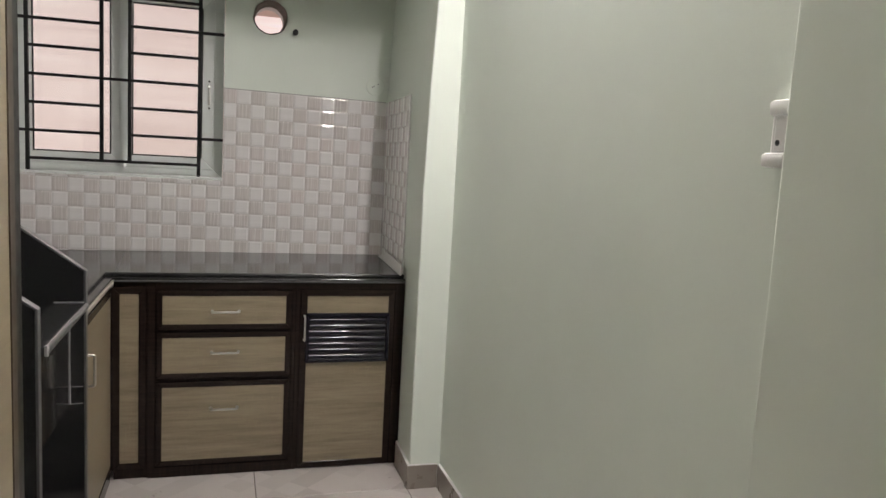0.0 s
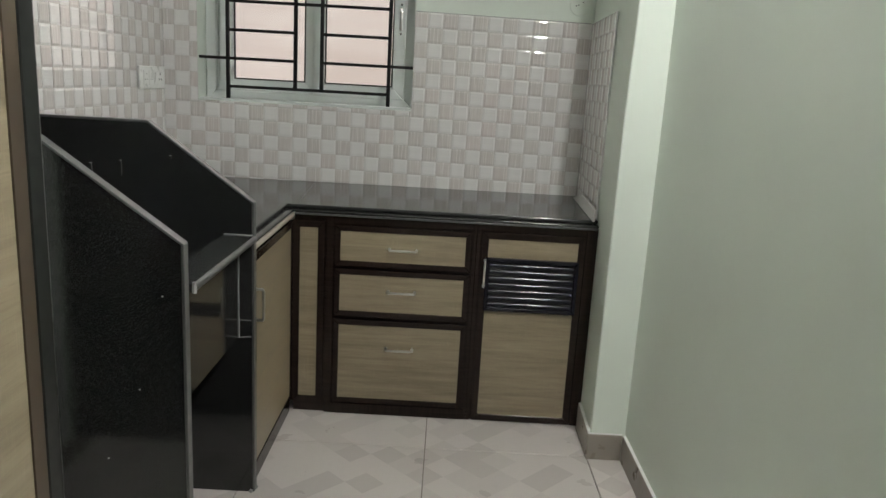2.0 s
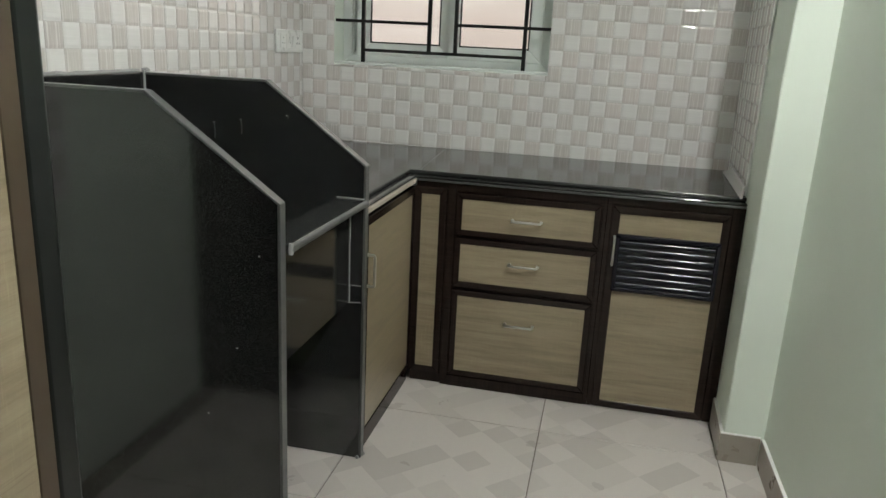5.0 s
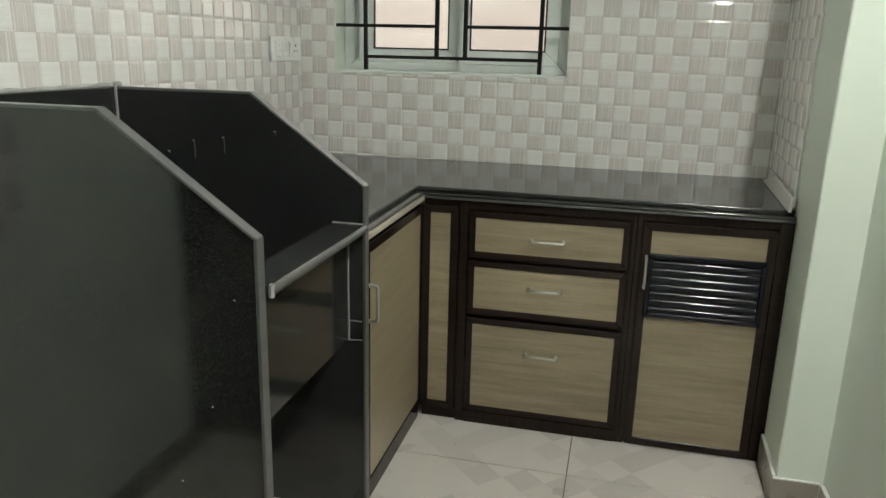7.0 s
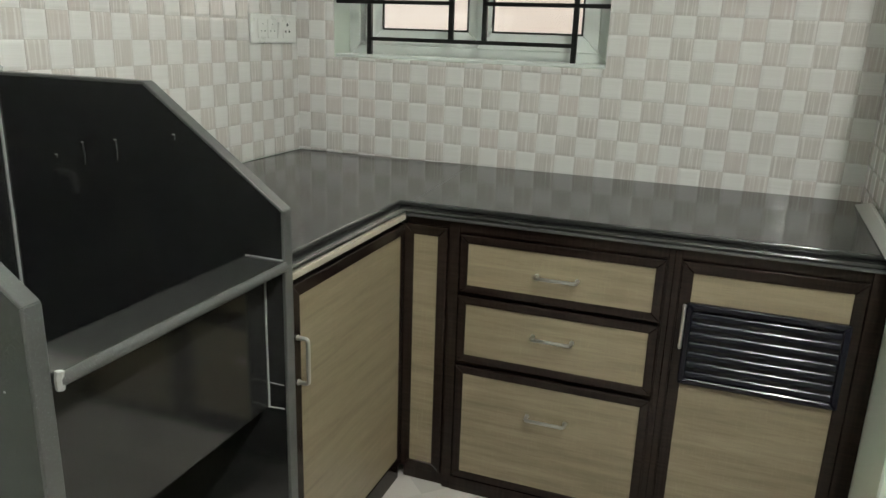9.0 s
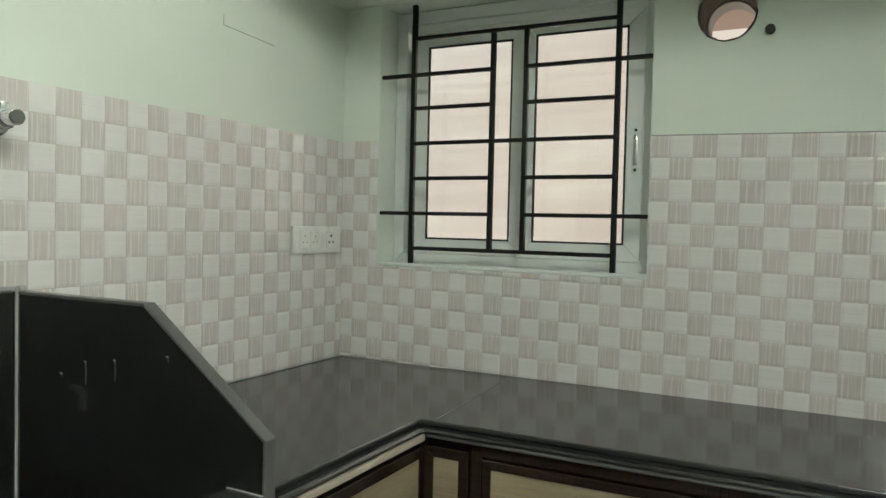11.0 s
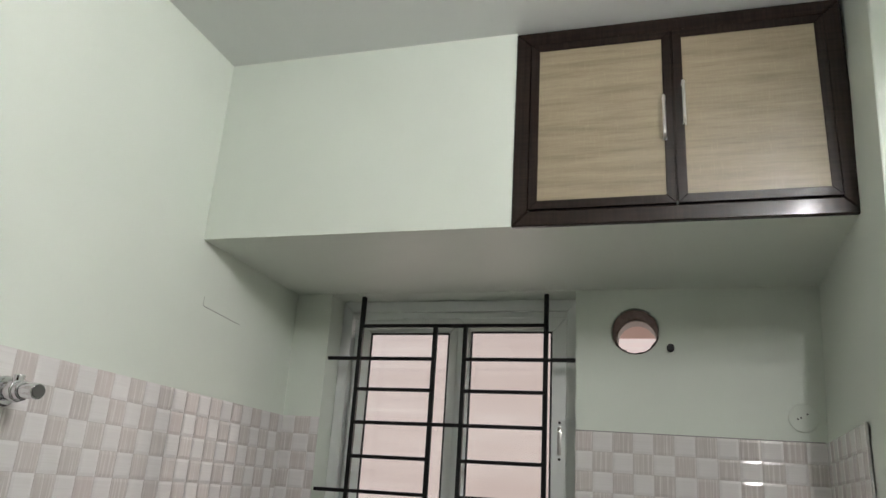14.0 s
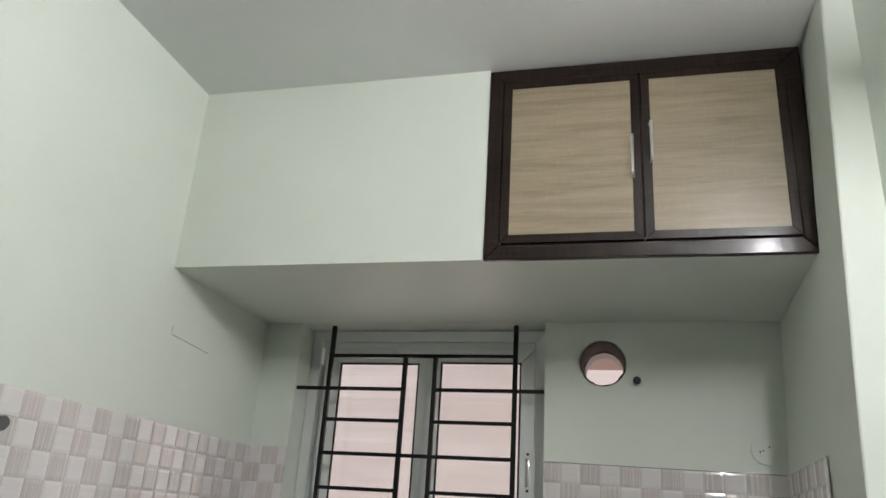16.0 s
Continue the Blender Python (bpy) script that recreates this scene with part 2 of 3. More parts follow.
def tube_along(points, r, n=12, bm=None):
    """A round bar through the points."""
    bm = bm or bmesh.new()
    pts = [Vector(p) for p in points]
    rings, side = [], None
    for i, p in enumerate(pts):
        d = (pts[min(i + 1, len(pts) - 1)] - pts[max(i - 1, 0)]).normalized()
        if side is None:
            side = d.orthogonal().normalized()
        side = (side - d * side.dot(d)).normalized()
        other = d.cross(side)
        rings.append([bm.verts.new(p + side * r * math.cos(a) + other * r * math.sin(a)) for a in (2 * math.pi * k / n for k in range(n))])
    for r0, r1 in zip(rings, rings[1:]):
        for k in range(n):
            bm.faces.new((r0[k], r0[(k + 1) % n], r1[(k + 1) % n], r1[k]))
    bm.faces.new(rings[0])
    bm.faces.new(rings[-1])
    return bm


def prism(profile, axis, a, b, bev=0.0, bm=None, seg=2):
    """A profile of 2D points pushed along an axis from a to b."""
    bm = bm or bmesh.new()
    sub = bmesh.new()

    def at(p, w):
        q = list(p)
        q.insert(axis, w)
        return q

    lower = [sub.verts.new(at(p, a)) for p in profile]
    upper = [sub.verts.new(at(p, b)) for p in profile]
    n = len(profile)
    sub.faces.new(lower)
    sub.faces.new(upper)
    for i in range(n):
        sub.faces.new((lower[i], lower[(i + 1) % n], upper[(i + 1) % n], upper[i]))
    bmesh.ops.recalc_face_normals(sub, faces=sub.faces)
    if bev:
        bmesh.ops.bevel(sub, geom=sub.edges[:], offset=bev, segments=seg, affect="EDGES", profile=0.5)
    return join(bm, sub)


def placer(plane, at, out):
    """Maps (u, v, depth) onto an upright plane: plane 'y' has u = x, plane 'x' has u = y; depth runs out of the face."""
    if plane == "y":
        return lambda u, v, d=0.0: (u, at + out * d, v)
    return lambda u, v, d=0.0: (at + out * d, u, v)


def panel(place, u0, u1, v0, v1, d0, d1, bev=0.001, bm=None):
    a, b = Vector(place(u0, v0, d0)), Vector(place(u1, v1, d1))
    return box([min(a[i], b[i]) for i in range(3)], [max(a[i], b[i]) for i in range(3)], bev, bm=bm)


def mitred(place, u0, u1, v0, v1, w, d0, d1, bev=0.0012):
    """A frame of four mitred members round an opening: bottom, right, top, left."""
    made = []
    o = [(u0, v0), (u1, v0), (u1, v1), (u0, v1)]
    i = [(u0 + w, v0 + w), (u1 - w, v0 + w), (u1 - w, v1 - w), (u0 + w, v1 - w)]
    for k in range(4):
        quad = [o[k], o[(k + 1) % 4], i[(k + 1) % 4], i[k]]
        sub = bmesh.new()
        lo = [sub.verts.new(place(u, v, d0)) for u, v in quad]
        hi = [sub.verts.new(place(u, v, d1)) for u, v in quad]
        sub.faces.new(lo)
        sub.faces.new(hi)
        for j in range(4):
            sub.faces.new((lo[j], lo[(j + 1) % 4], hi[(j + 1) % 4], hi[j]))
        bmesh.ops.recalc_face_normals(sub, faces=sub.faces)
        bmesh.ops.bevel(sub, geom=sub.edges[:], offset=bev, segments=1, affect="EDGES")
        made.append(sub)
    return made


def framed(members, material, parent, label="", names=("rail", "stile")):
    """Each member of a frame as a part of its own."""
    for k, sub in enumerate(members):
        part(names[k % 2], sub, material, parent, label)


def pull(place, ua, va, ub, vb, d0, reach=0.026, r=0.0047):
    """A bow handle between two feet."""
    pts = [(ua, va, d0), (ua, va, d0 + reach * 0.8)]
    for s in (0.025, 0.06, 0.5, 0.94, 0.975):
        pts.append((ua + (ub - ua) * s, va + (vb - va) * s, d0 + reach * (0.95 if s in (0.025, 0.975) else 1.0)))
    pts += [(ub, vb, d0 + reach * 0.8), (ub, vb, d0)]
    bm = tube_along([place(*p) for p in pts], r, 10)
    for u, v in ((ua, va), (ub, vb)):
        rod(place(u, v, d0), place(u, v, d0 + 0.004), r * 1.3, 12, bm)
    return bm


# ---- structure ----
XR, XP, XW, XB = 1.944, 1.908, 2.036, 2.005      # alcove's side wall at the window and at its pier edge, kitchen wall, thicker wall near the door
YC, YB = -0.945, -2.79               # faces of the two steps in that wall
TOP, LOFT = 2.81, 2.15               # ceiling, underside of the loft
WX0, WX1, WZ0, WZ1 = 0.158, 1.143, 1.198, 2.148
HX, HZ, HR = 1.353, 1.994, 0.084
TILE_TOP = 1.657

solid("floor", box((-0.2, -6.0, -0.12), (2.6, 0.3, -0.006)), FLOOR_GROUT, "dark grout bed under pale floor tiles", "floor", "structure")
solid("wall_left", box((-0.2, -6.0, -0.1), (0.0, 0.25, TOP)), GREEN, "pale green painted wall, tiled over the counter", "wall", "structure")
bm = box((-0.0, 0.0, -0.1), (WX0, 0.22, TOP))
box((WX0, 0.0, -0.1), (WX1, 0.22, WZ0), bm=bm)
box((WX0, 0.0, WZ1), (WX1, 0.22, TOP), bm=bm)
H = 0.12
box((WX1, 0.0, -0.1), (HX - H, 0.22, TOP), bm=bm)
box((HX + H, 0.0, -0.1), (2.4, 0.22, TOP), bm=bm)
box((HX - H, 0.0, -0.1), (HX + H, 0.22, HZ - H), bm=bm)
box((HX - H, 0.0, HZ + H), (HX + H, 0.22, TOP), bm=bm)
# the square of wall with the round vent hole through it
N = 48
ring, rim = [], []
for y in (0.0, 0.22):
    inner, outer = [], []
    for k in range(N):
        a = 2 * math.pi * k / N
        c, s = math.cos(a), math.sin(a)
        q = H / max(abs(c), abs(s))
        inner.append(bm.verts.new((HX + HR * c, y, HZ + HR * s)))
        outer.append(bm.verts.new((HX + q * c, y, HZ + q * s)))
    for k in range(N):
        j = (k + 1) % N
        bm.faces.new((inner[k], inner[j], outer[j], outer[k]))
solid("wall_back", bm, GREEN, "pale green painted window wall, tiled above the counter", "wall", "structure")


def side_x(y):
    """The alcove's side wall is out of square: its face at y."""
    return XR + (XP - XR) * y / YC


# the pier's face runs out of square and leans back towards the ceiling
bm = bmesh.new()
rings = []
for z, back, edge in ((-0.1, XR, XP), (1.25, XR, XP), (1.64, XR + 0.001, XP + 0.009), (2.12, XR + 0.020, XP + 0.029), (TOP, XR + 0.040, XP + 0.057)):
    rings.append([bm.verts.new(p) for p in ((back, 0.0, z), (2.4, 0.0, z), (2.4, YC, z), (edge + 0.004, YC, z), (edge, YC + 0.004, z))])
bm.faces.new(rings[0])
bm.faces.new(rings[-1])
for r0, r1 in zip(rings, rings[1:]):
    for k in range(5):
        bm.faces.new((r0[k], r0[(k + 1) % 5], r1[(k + 1) % 5], r1[k]))
box((XW, YB, -0.1), (2.4, YC + 0.01, TOP), bm=bm)
box((XB, -6.0, -0.1), (2.4, YB, TOP), 0.005, bm=bm)
solid("wall_right", bm, GREEN, "pale green painted wall with a stepped pier", "wall", "structure")
solid("wall_front", box((-0.2, -6.2, -0.1), (2.6, -6.0, TOP)), GREEN, "plain pale green painted wall", "wall", "structure")
solid("ceiling", box((-0.2, -6.2, TOP), (2.6, 0.3, TOP + 0.15)), CEIL, "plain white painted ceiling", "ceiling", "structure")

bm = box((0.0, -0.60, LOFT), (XR + 0.03, 0.0, LOFT + 0.06))
box((0.0, -0.69, LOFT), (1.034, -0.60, TOP), bm=bm)
box((1.034, -0.68, LOFT), (XR + 0.03, -0.60, LOFT + 0.06), bm=bm)
solid("loft", bm, GREEN, "pale green painted concrete loft over the window", "loft", "structure")

# vent hole lining: rough mortar with a pale rim outside
bm = bmesh.new()
rows = []
for iy, y in enumerate((0.002, 0.04, 0.08, 0.115, 0.145)):
    row = []
    for k in range(N):
        a = 2 * math.pi * k / N
        r = HR - 0.003 - 0.010 * (0.5 + noise.noise(Vector((math.cos(a) * 3, y * 30, math.sin(a) * 3)))) * (0.4 if iy == 0 else 1)
        row.append(bm.verts.new((HX + r * math.cos(a), y, HZ + r * math.sin(a))))
    rows.append(row)
for r0, r1 in zip(rows, rows[1:]):
    for k in range(N):
        bm.faces.new((r0[k], r0[(k + 1) % N], r1[(k + 1) % N], r1[k]))
vent = thing("vent_hole", (HX, 0.1, HZ), "round exhaust hole with rough mortar sides", "vent hole", kind="structure")
part("mortar_lining", bm, MORTAR, vent)
bm = bmesh.new()
loops = []
for y, r in ((0.142, HR - 0.004), (0.142, HR - 0.013), (0.232, HR - 0.013), (0.232, HR + 0.004)):
    loops.append([bm.verts.new((HX + r * math.cos(2 * math.pi * k / N), y, HZ + r * math.sin(2 * math.pi * k / N))) for k in range(N)])
for r0, r1 in zip(loops, loops[1:]):
    for k in range(N):
        bm.faces.new((r0[k], r0[(k + 1) % N], r1[(k + 1) % N], r1[k]))
part("outer_rim", bm, CHALK, vent, "pale plaster rim")

# beyond the window: a pink backdrop whose own glow replaces daylight
solid("backdrop", box((-3.0, 1.6, -1.0), (5.0, 1.7, 4.6)), OUTSIDE, "pink plaster wall across the lane, made to glow as if daylit", "backdrop", "structure")

solid("sunshade", box((1.08, 0.222, 2.095), (1.75, 0.60, 2.17), 0.004), PINK, "pink plastered concrete sunshade outside the vent", "sunshade", "structure")

# skirting tiles
sk = thing("baseboard", (1.9, -1.5, 0), "glossy taupe tile skirting along the wall", "baseboard", kind="structure")
part("skirting_tile", prism([(XP - 0.012, YC + 0.001), (side_x(-0.684) - 0.012, -0.684), (side_x(-0.684) - 0.0005, -0.684), (XP - 0.0005, YC + 0.001)], 2, 0.0, 0.1, 0.002), SKIRT, sk)
part("cement_bead", prism([(XP - 0.011, YC + 0.003), (side_x(-0.684) - 0.011, -0.686), (side_x(-0.684), -0.686), (XP, YC + 0.003)], 2, 0.1002, 0.105, 0.001), PLASTIC, sk)
for lo, hi in (((XP - 0.012, YC - 0.012, 0), (XW - 0.012, YC - 0.0005, 0.1)),
               ((XW - 0.012, -1.55, 0), (XW - 0.0005, YC - 0.013, 0.1)), ((XW - 0.012, -2.155, 0), (XW - 0.0005, -1.553, 0.1)),
               ((XW - 0.012, YB + 0.001, 0), (XW - 0.0005, -2.158, 0.1)), ((XB - 0.012, -6.0, 0), (XB - 0.0005, YB, 0.1))):
    part("skirting_tile", box(lo, hi, 0.002), SKIRT, sk)
    part("cement_bead", box((lo[0] + 0.001, lo[1] + 0.002, 0.1002), (hi[0], hi[1] - 0.002, 0.104), 0.001), PLASTIC, sk)

# ---- window ----
win = thing("window_1", ((WX0 + WX1) / 2, 0.1, WZ0), "white two-sash sliding window with clear panes", "window", kind="structure")
face = placer("y", 0.185, -1)
framed(mitred(face, WX0 + 0.002, WX1 - 0.002, WZ0 + 0.002, WZ1 - 0.002, 0.045, 0.0, 0.07, 0.003), UPVC, win, names=("frame_rail", "frame_stile"))
part("frame_filler", box((0.198, 0.150, WZ0 + 0.047), (0.225, 0.184, WZ1 - 0.047), 0.002), UPVC, win)
part("window_sill", box((WX0 + 0.002, 0.004, WZ0 + 0.001), (WX1 - 0.002, 0.114, WZ0 + 0.012), 0.003), UPVC, win)
part("track", box((WX0 + 0.05, 0.118, WZ0 + 0.049), (0.70, 0.135, WZ0 + 0.058), 0.001), UPVC, win)
for u0, u1, y, w in ((0.216, 0.694, 0.160, 0.070), (0.664, 1.098, 0.133, 0.057)):
    pl = placer("y", y, -1)
    v0, v1 = WZ0 + 0.101 - w, WZ1 - 0.131 + w
    pane = part("pane", box((u0 + w - 0.003, y - 0.014, v0 + w - 0.003), (u1 - w + 0.003, y - 0.010, v1 - w + 0.003)), GLASS, win, "clear window pane")
    pane.visible_shadow = False
    framed(mitred(pl, u0, u1, v0, v1, w, 0, 0.024, 0.003), UPVC, pane, "white sash member", ("sash_rail", "sash_stile"))
    framed(mitred(pl, u0 + w - 0.001, u1 - w + 0.001, v0 + w - 0.001, v1 - w + 0.001, 0.007, 0.0155, 0.0225, 0.0008), GASKET, pane, "black gasket", ("gasket", "gasket"))
part("head_filler", box((WX0 + 0.05, 0.125, WZ1 - 0.073), (WX1 - 0.05, 0.163, WZ1 - 0.048), 0.002), UPVC, win)
latch = part("latch", box((1.066, 0.100, 1.56), (1.080, 0.1085, 1.66), 0.003), STEEL, win, "grey sliding latch")
for z in (1.545, 1.675):
    part("screw", rod((1.073, 0.109, z), (1.073, 0.105, z), 0.005, 10), SLOT, latch)

# ---- window grille ----
gr = thing("window_grille", (0.66, 0.02, WZ0), "black painted iron bar grille set in the window opening", "window grille")


def bar(a, b, name="bar"):
    h = 0.0085 if name == "upright" else 0.0068
    lo = [min(a[i], b[i]) - (h if abs(a[i] - b[i]) < 1e-6 else 0) for i in range(3)]
    hi = [max(a[i], b[i]) + (h if abs(a[i] - b[i]) < 1e-6 else 0) for i in range(3)]
    part(name, box(lo, hi, 0.0018, 2), IRON, gr)


GY = 0.022
for x in (0.290, 1.031):
    bar((x, GY, 1.211), (x, GY, 2.142), "upright")
for x in (0.600, 0.7215):
    bar((x, GY, 1.266), (x, GY, 2.02), "upright")
for z in (1.266, 2.02):
    bar((0.284, GY - 0.004, z), (1.037, GY - 0.004, z), "cross_bar")
for z in (1.392, 1.890):
    bar((WX0 + 0.001, GY - 0.004, z), (0.606, GY - 0.004, z), "cross_bar")
    bar((0.7155, GY - 0.004, z), (WX1 - 0.001, GY - 0.004, z), "cross_bar")
for z in (1.518, 1.770):
    bar((0.284, GY - 0.004, z), (0.606, GY - 0.004, z), "cross_bar")
    bar((0.7155, GY - 0.004, z), (1.037, GY - 0.004, z), "cross_bar")
bar((0.284, GY - 0.004, 1.644), (1.037, GY - 0.004, 1.644), "cross_bar")

# ---- fitted cabinets ----
FY = -0.672                 # carcass front of the run under the window
FP = placer("y", FY, -1)


def drawer(parent, u0, u1, v0, v1, handle_v):
    """A drawer front: dark frame with an oak-look panel set in it. u, v bound the panel."""
    w = 0.022
    fr = part("drawer", panel(FP, u0 - 0.002, u1 + 0.002, v0 - 0.002, v1 + 0.002, 0.0, 0.0125, 0.0004), OAK, parent, "light oak laminate drawer front")
    framed(mitred(FP, u0 - w, u1 + w, v0 - w, v1 + w, w, 0.0, 0.016), WENGE, fr, "dark wenge edging")
    part("handle", pull(FP, 1.117, handle_v, 1.222, handle_v, 0.0125), STEEL, fr, "bowed steel handle")


cab = thing("drawer_cabinet", (1.165, -0.33, 0), "dark-framed base cabinet with three oak-look drawers", "cabinet")
part("body", box((0.872, FY, 0.0), (1.452, -0.004, 0.815), 0.001), WENGE, cab)
for u0, u1 in ((0.872, 0.900), (1.438, 1.452)):
    part("stile", panel(FP, u0, u1, 0.0, 0.815, 0.0, 0.010, 0.001), WENGE, cab)
part("rail", panel(FP, 0.900, 1.438, 0.786, 0.815, 0.0, 0.008, 0.001), WENGE, cab)
part("plinth", panel(FP, 0.900, 1.438, 0.0, 0.044, 0.0, 0.012, 0.001), WENGE, cab)
for v0, v1, hv in ((0.642, 0.759, 0.696), (0.439, 0.587, 0.526), (0.071, 0.381, 0.289)):
    drawer(cab, 0.927, 1.411, v0, v1, hv)

fil = thing("filler_cabinet", (0.80, -0.33, 0), "narrow dark corner cabinet front with oak-look strip", "cabinet")
part("body", box((0.745, FY, 0.0), (0.8715, -0.004, 0.815), 0.001), WENGE, fil)
framed(mitred(FP, 0.742, 0.866, 0.043, 0.793, 0.027, 0.0, 0.014), WENGE, fil)
part("panel", panel(FP, 0.769, 0.839, 0.070, 0.766, 0.0, 0.011, 0.0004), OAK, fil, "light oak laminate strip")

lou = thing("louvred_cabinet", (1.69, -0.33, 0), "dark-framed base cabinet with black louvre and oak-look panels", "cabinet")
part("body", box((1.4525, FY, 0.0), (1.912, -0.004, 0.815), 0.001), WENGE, lou)
part("stile", panel(FP, 1.4525, 1.468, 0.0, 0.815, 0.0, 0.010, 0.001), WENGE, lou)
part("stile", panel(FP, 1.876, 1.9165, 0.0, 0.815, 0.0, 0.012, 0.001), WENGE, lou)
part("rail", panel(FP, 1.468, 1.876, 0.790, 0.815, 0.0, 0.008, 0.001), WENGE, lou)
door = part("door", panel(FP, 1.474, 1.871, 0.006, 0.784, 0.0, 0.008, 0.0004), WENGE, lou, "dark-framed louvred door")
framed(mitred(FP, 1.472, 1.873, 0.004, 0.786, 0.027, 0.0, 0.016), WENGE, door)
part("panel", panel(FP, 1.498, 1.849, 0.684, 0.760, 0.0, 0.0125, 0.0004), OAK, door, "light oak laminate panel")
part("panel", panel(FP, 1.498, 1.849, 0.031, 0.474, 0.0, 0.0125, 0.0004), OAK, door, "light oak laminate panel")
grid = part("louvre", panel(FP, 1.500, 1.846, 0.479, 0.679, 0.006, 0.0135, 0), SLOT, lou, "glossy black plastic louvre vent")
framed(mitred(FP, 1.493, 1.853, 0.472, 0.686, 0.016, 0.010, 0.026, 0.003), LOUVRE, grid)
for k in range(7):
    z = 0.500 + k * 0.0262
    arc = [(FY - 0.009 - 0.0125 * math.sin(a), z - 0.008 + 0.0165 * math.cos(a)) for a in (math.pi / 2 * q / 6 for q in range(7))]
    part("slat", prism(arc + [(FY - 0.009, z - 0.008)], 0, 1.509, 1.837), LOUVRE, grid)
part("handle", pull(FP, 1.4885, 0.572, 1.4885, 0.674, 0.016, 0.024, 0.0042), STEEL, door, "bowed steel handle")

LP = placer("x", 0.726, 1)
sidecab = thing("side_cabinet", (0.37, -1.0, 0), "dark-framed base cabinet with one oak-look door", "cabinet")
part("body", box((0.004, -1.272, 0.0), (0.726, -0.695, 0.815), 0.001), WENGE, sidecab)
door = part("door", panel(LP, -1.236, -0.706, 0.072, 0.764, 0.0, 0.0125, 0.0004), OAK, sidecab, "light oak laminate door")
framed(mitred(LP, -1.262, -0.678, 0.046, 0.790, 0.028, 0.0, 0.016), WENGE, door, "dark wenge edging")
part("handle", pull(LP, -1.248, 0.572, -1.248, 0.674, 0.016), STEEL, door, "bowed steel handle")
part("plinth", panel(LP, -1.272, -0.690, 0.0, 0.044, 0.0, 0.010, 0.001), WENGE, sidecab)
part("rail", panel(LP, -1.272, -0.690, 0.792, 0.815, 0.0, 0.008, 0.001), WENGE, sidecab)

# ---- worktop ----
work = thing("worktop", (0.9, -0.35, 0.83), "polished black granite L-shaped worktop with rounded edges", "worktop")


def ell(x, y, z0, z1, bev, inner=0.0):
    """An L-shaped layer whose fronts stand at x and y."""
    return prism([(0.003, -0.003), (XR - 0.002, -0.003), (side_x(y) - 0.001, y), (x, y), (x, -1.272), (0.003, -1.272)], 2, z0, z1, bev, seg=3)


part("slab", ell(0.712, -0.652, 0.833, 0.847, 0.004), GRANITE_TOP, work)
part("nosing", ell(0.745, -0.690, 0.8225, 0.8335, 0.005), GRANITE, work, "rounded black granite nosing")
# paler strips put the light caught by the rounded granite edge into colour
bm = prism([(0.76, -0.660), (side_x(-0.66) - 0.003, -0.660), (side_x(-0.692) - 0.003, -0.692), (0.7485, -0.692)], 2, 0.8152, 0.8222, 0.0025)
part("edging", bm, GRANITE_EDGE, work, "lower edge strip, coloured pale for light caught on the edge")
bm = prism([(0.7485, -0.692), (0.7485, -1.272), (0.7365, -1.272), (0.7365, -0.692)], 2, 0.806, 0.8222, 0.0025)
part("edging", bm, CHALK, work, "lower edge strip, coloured pale for light caught on the edge")
# a joint across the slab and the loose skirting strip at the pier
part("joint", prism([(0.708, -0.03), (0.711, -0.03), (0.751, -0.65), (0.748, -0.65)], 2, 0.8472, 0.8476), GRANITE_EDGE, work)
bm = prism([(-0.690, 0.8485), (-0.690, 0.893), (-0.30, 0.900), (-0.06, 0.8485)], 0, 0.0, 0.009, 0.002)
for v in bm.verts:
    v.co.x += side_x(v.co.y) - 0.024 + 0.10 * max(0.905 - v.co.z, 0) * -1.0
solid("tile_strip", bm, TILE_PLAIN, "loose pale tile skirting strip leaning on the wall", "tile strip")

# ---- granite wash sink ----
YA0, YA1, YB0, YB1 = -1.872, -1.845, -1.302, -1.2745
sink = thing("wash_sink", (0.37, -1.57, 0), "black granite slab wash sink with sloping side slabs", "sink")
side = [(0.003, 0.0), (0.751, 0.0), (0.751, 0.957), (0.440, 1.183), (0.003, 1.183)]
side_a = [(0.003, 0.0), (0.742, 0.0), (0.742, 0.955), (0.426, 1.180), (0.003, 1.180)]
part("side_slab", prism(side_a, 1, YA0, YA1, 0.004, seg=2), GRANITE, sink)
part("side_slab", prism(side, 1, YB0, YB1, 0.004, seg=2), GRANITE, sink)


def edge_strip(y0, y1, prof):
    """The ground, dusty rim along the front, slope and top of a side slab."""
    (xa, _), (xb, zb), (xc, zc) = prof[1:4]
    e, w = 0.0012, 0.006
    o = [(xa + e, 0.003), (xb + e, zb + e / 2), (xc + e / 2, zc + e), (0.006, zc + e)]
    n = [(xa - w, 0.003), (xb - w, zb - w * 0.42), (xc - w * 0.35, zc - w), (0.006, zc - w)]
    bm = bmesh.new()
    for k in range(3):
        prism([o[k], o[k + 1], n[k + 1], n[k]], 1, y0, y1, 0.0015, bm, 1)
    return bm


for y0, y1, prof in ((YA0 - 0.0008, YA1 + 0.0008, side_a), (YB0 - 0.0008, YB1 + 0.0004, side)):
    part("slab_edge", edge_strip(y0, y1, prof), GRANITE_EDGE, sink, "dusty ground granite edge")
part("back_slab", box((0.012, YA1, 0.50), (0.042, YB0, 1.183), 0.003), GRANITE, sink)
part("apron", box((0.682, YA1, 0.532), (0.704, YB0, 0.835), 0.002), GRANITE, sink)
part("basin_floor", box((0.042, YA1, 0.532), (0.682, YB0, 0.560), 0.002), GRANITE, sink)
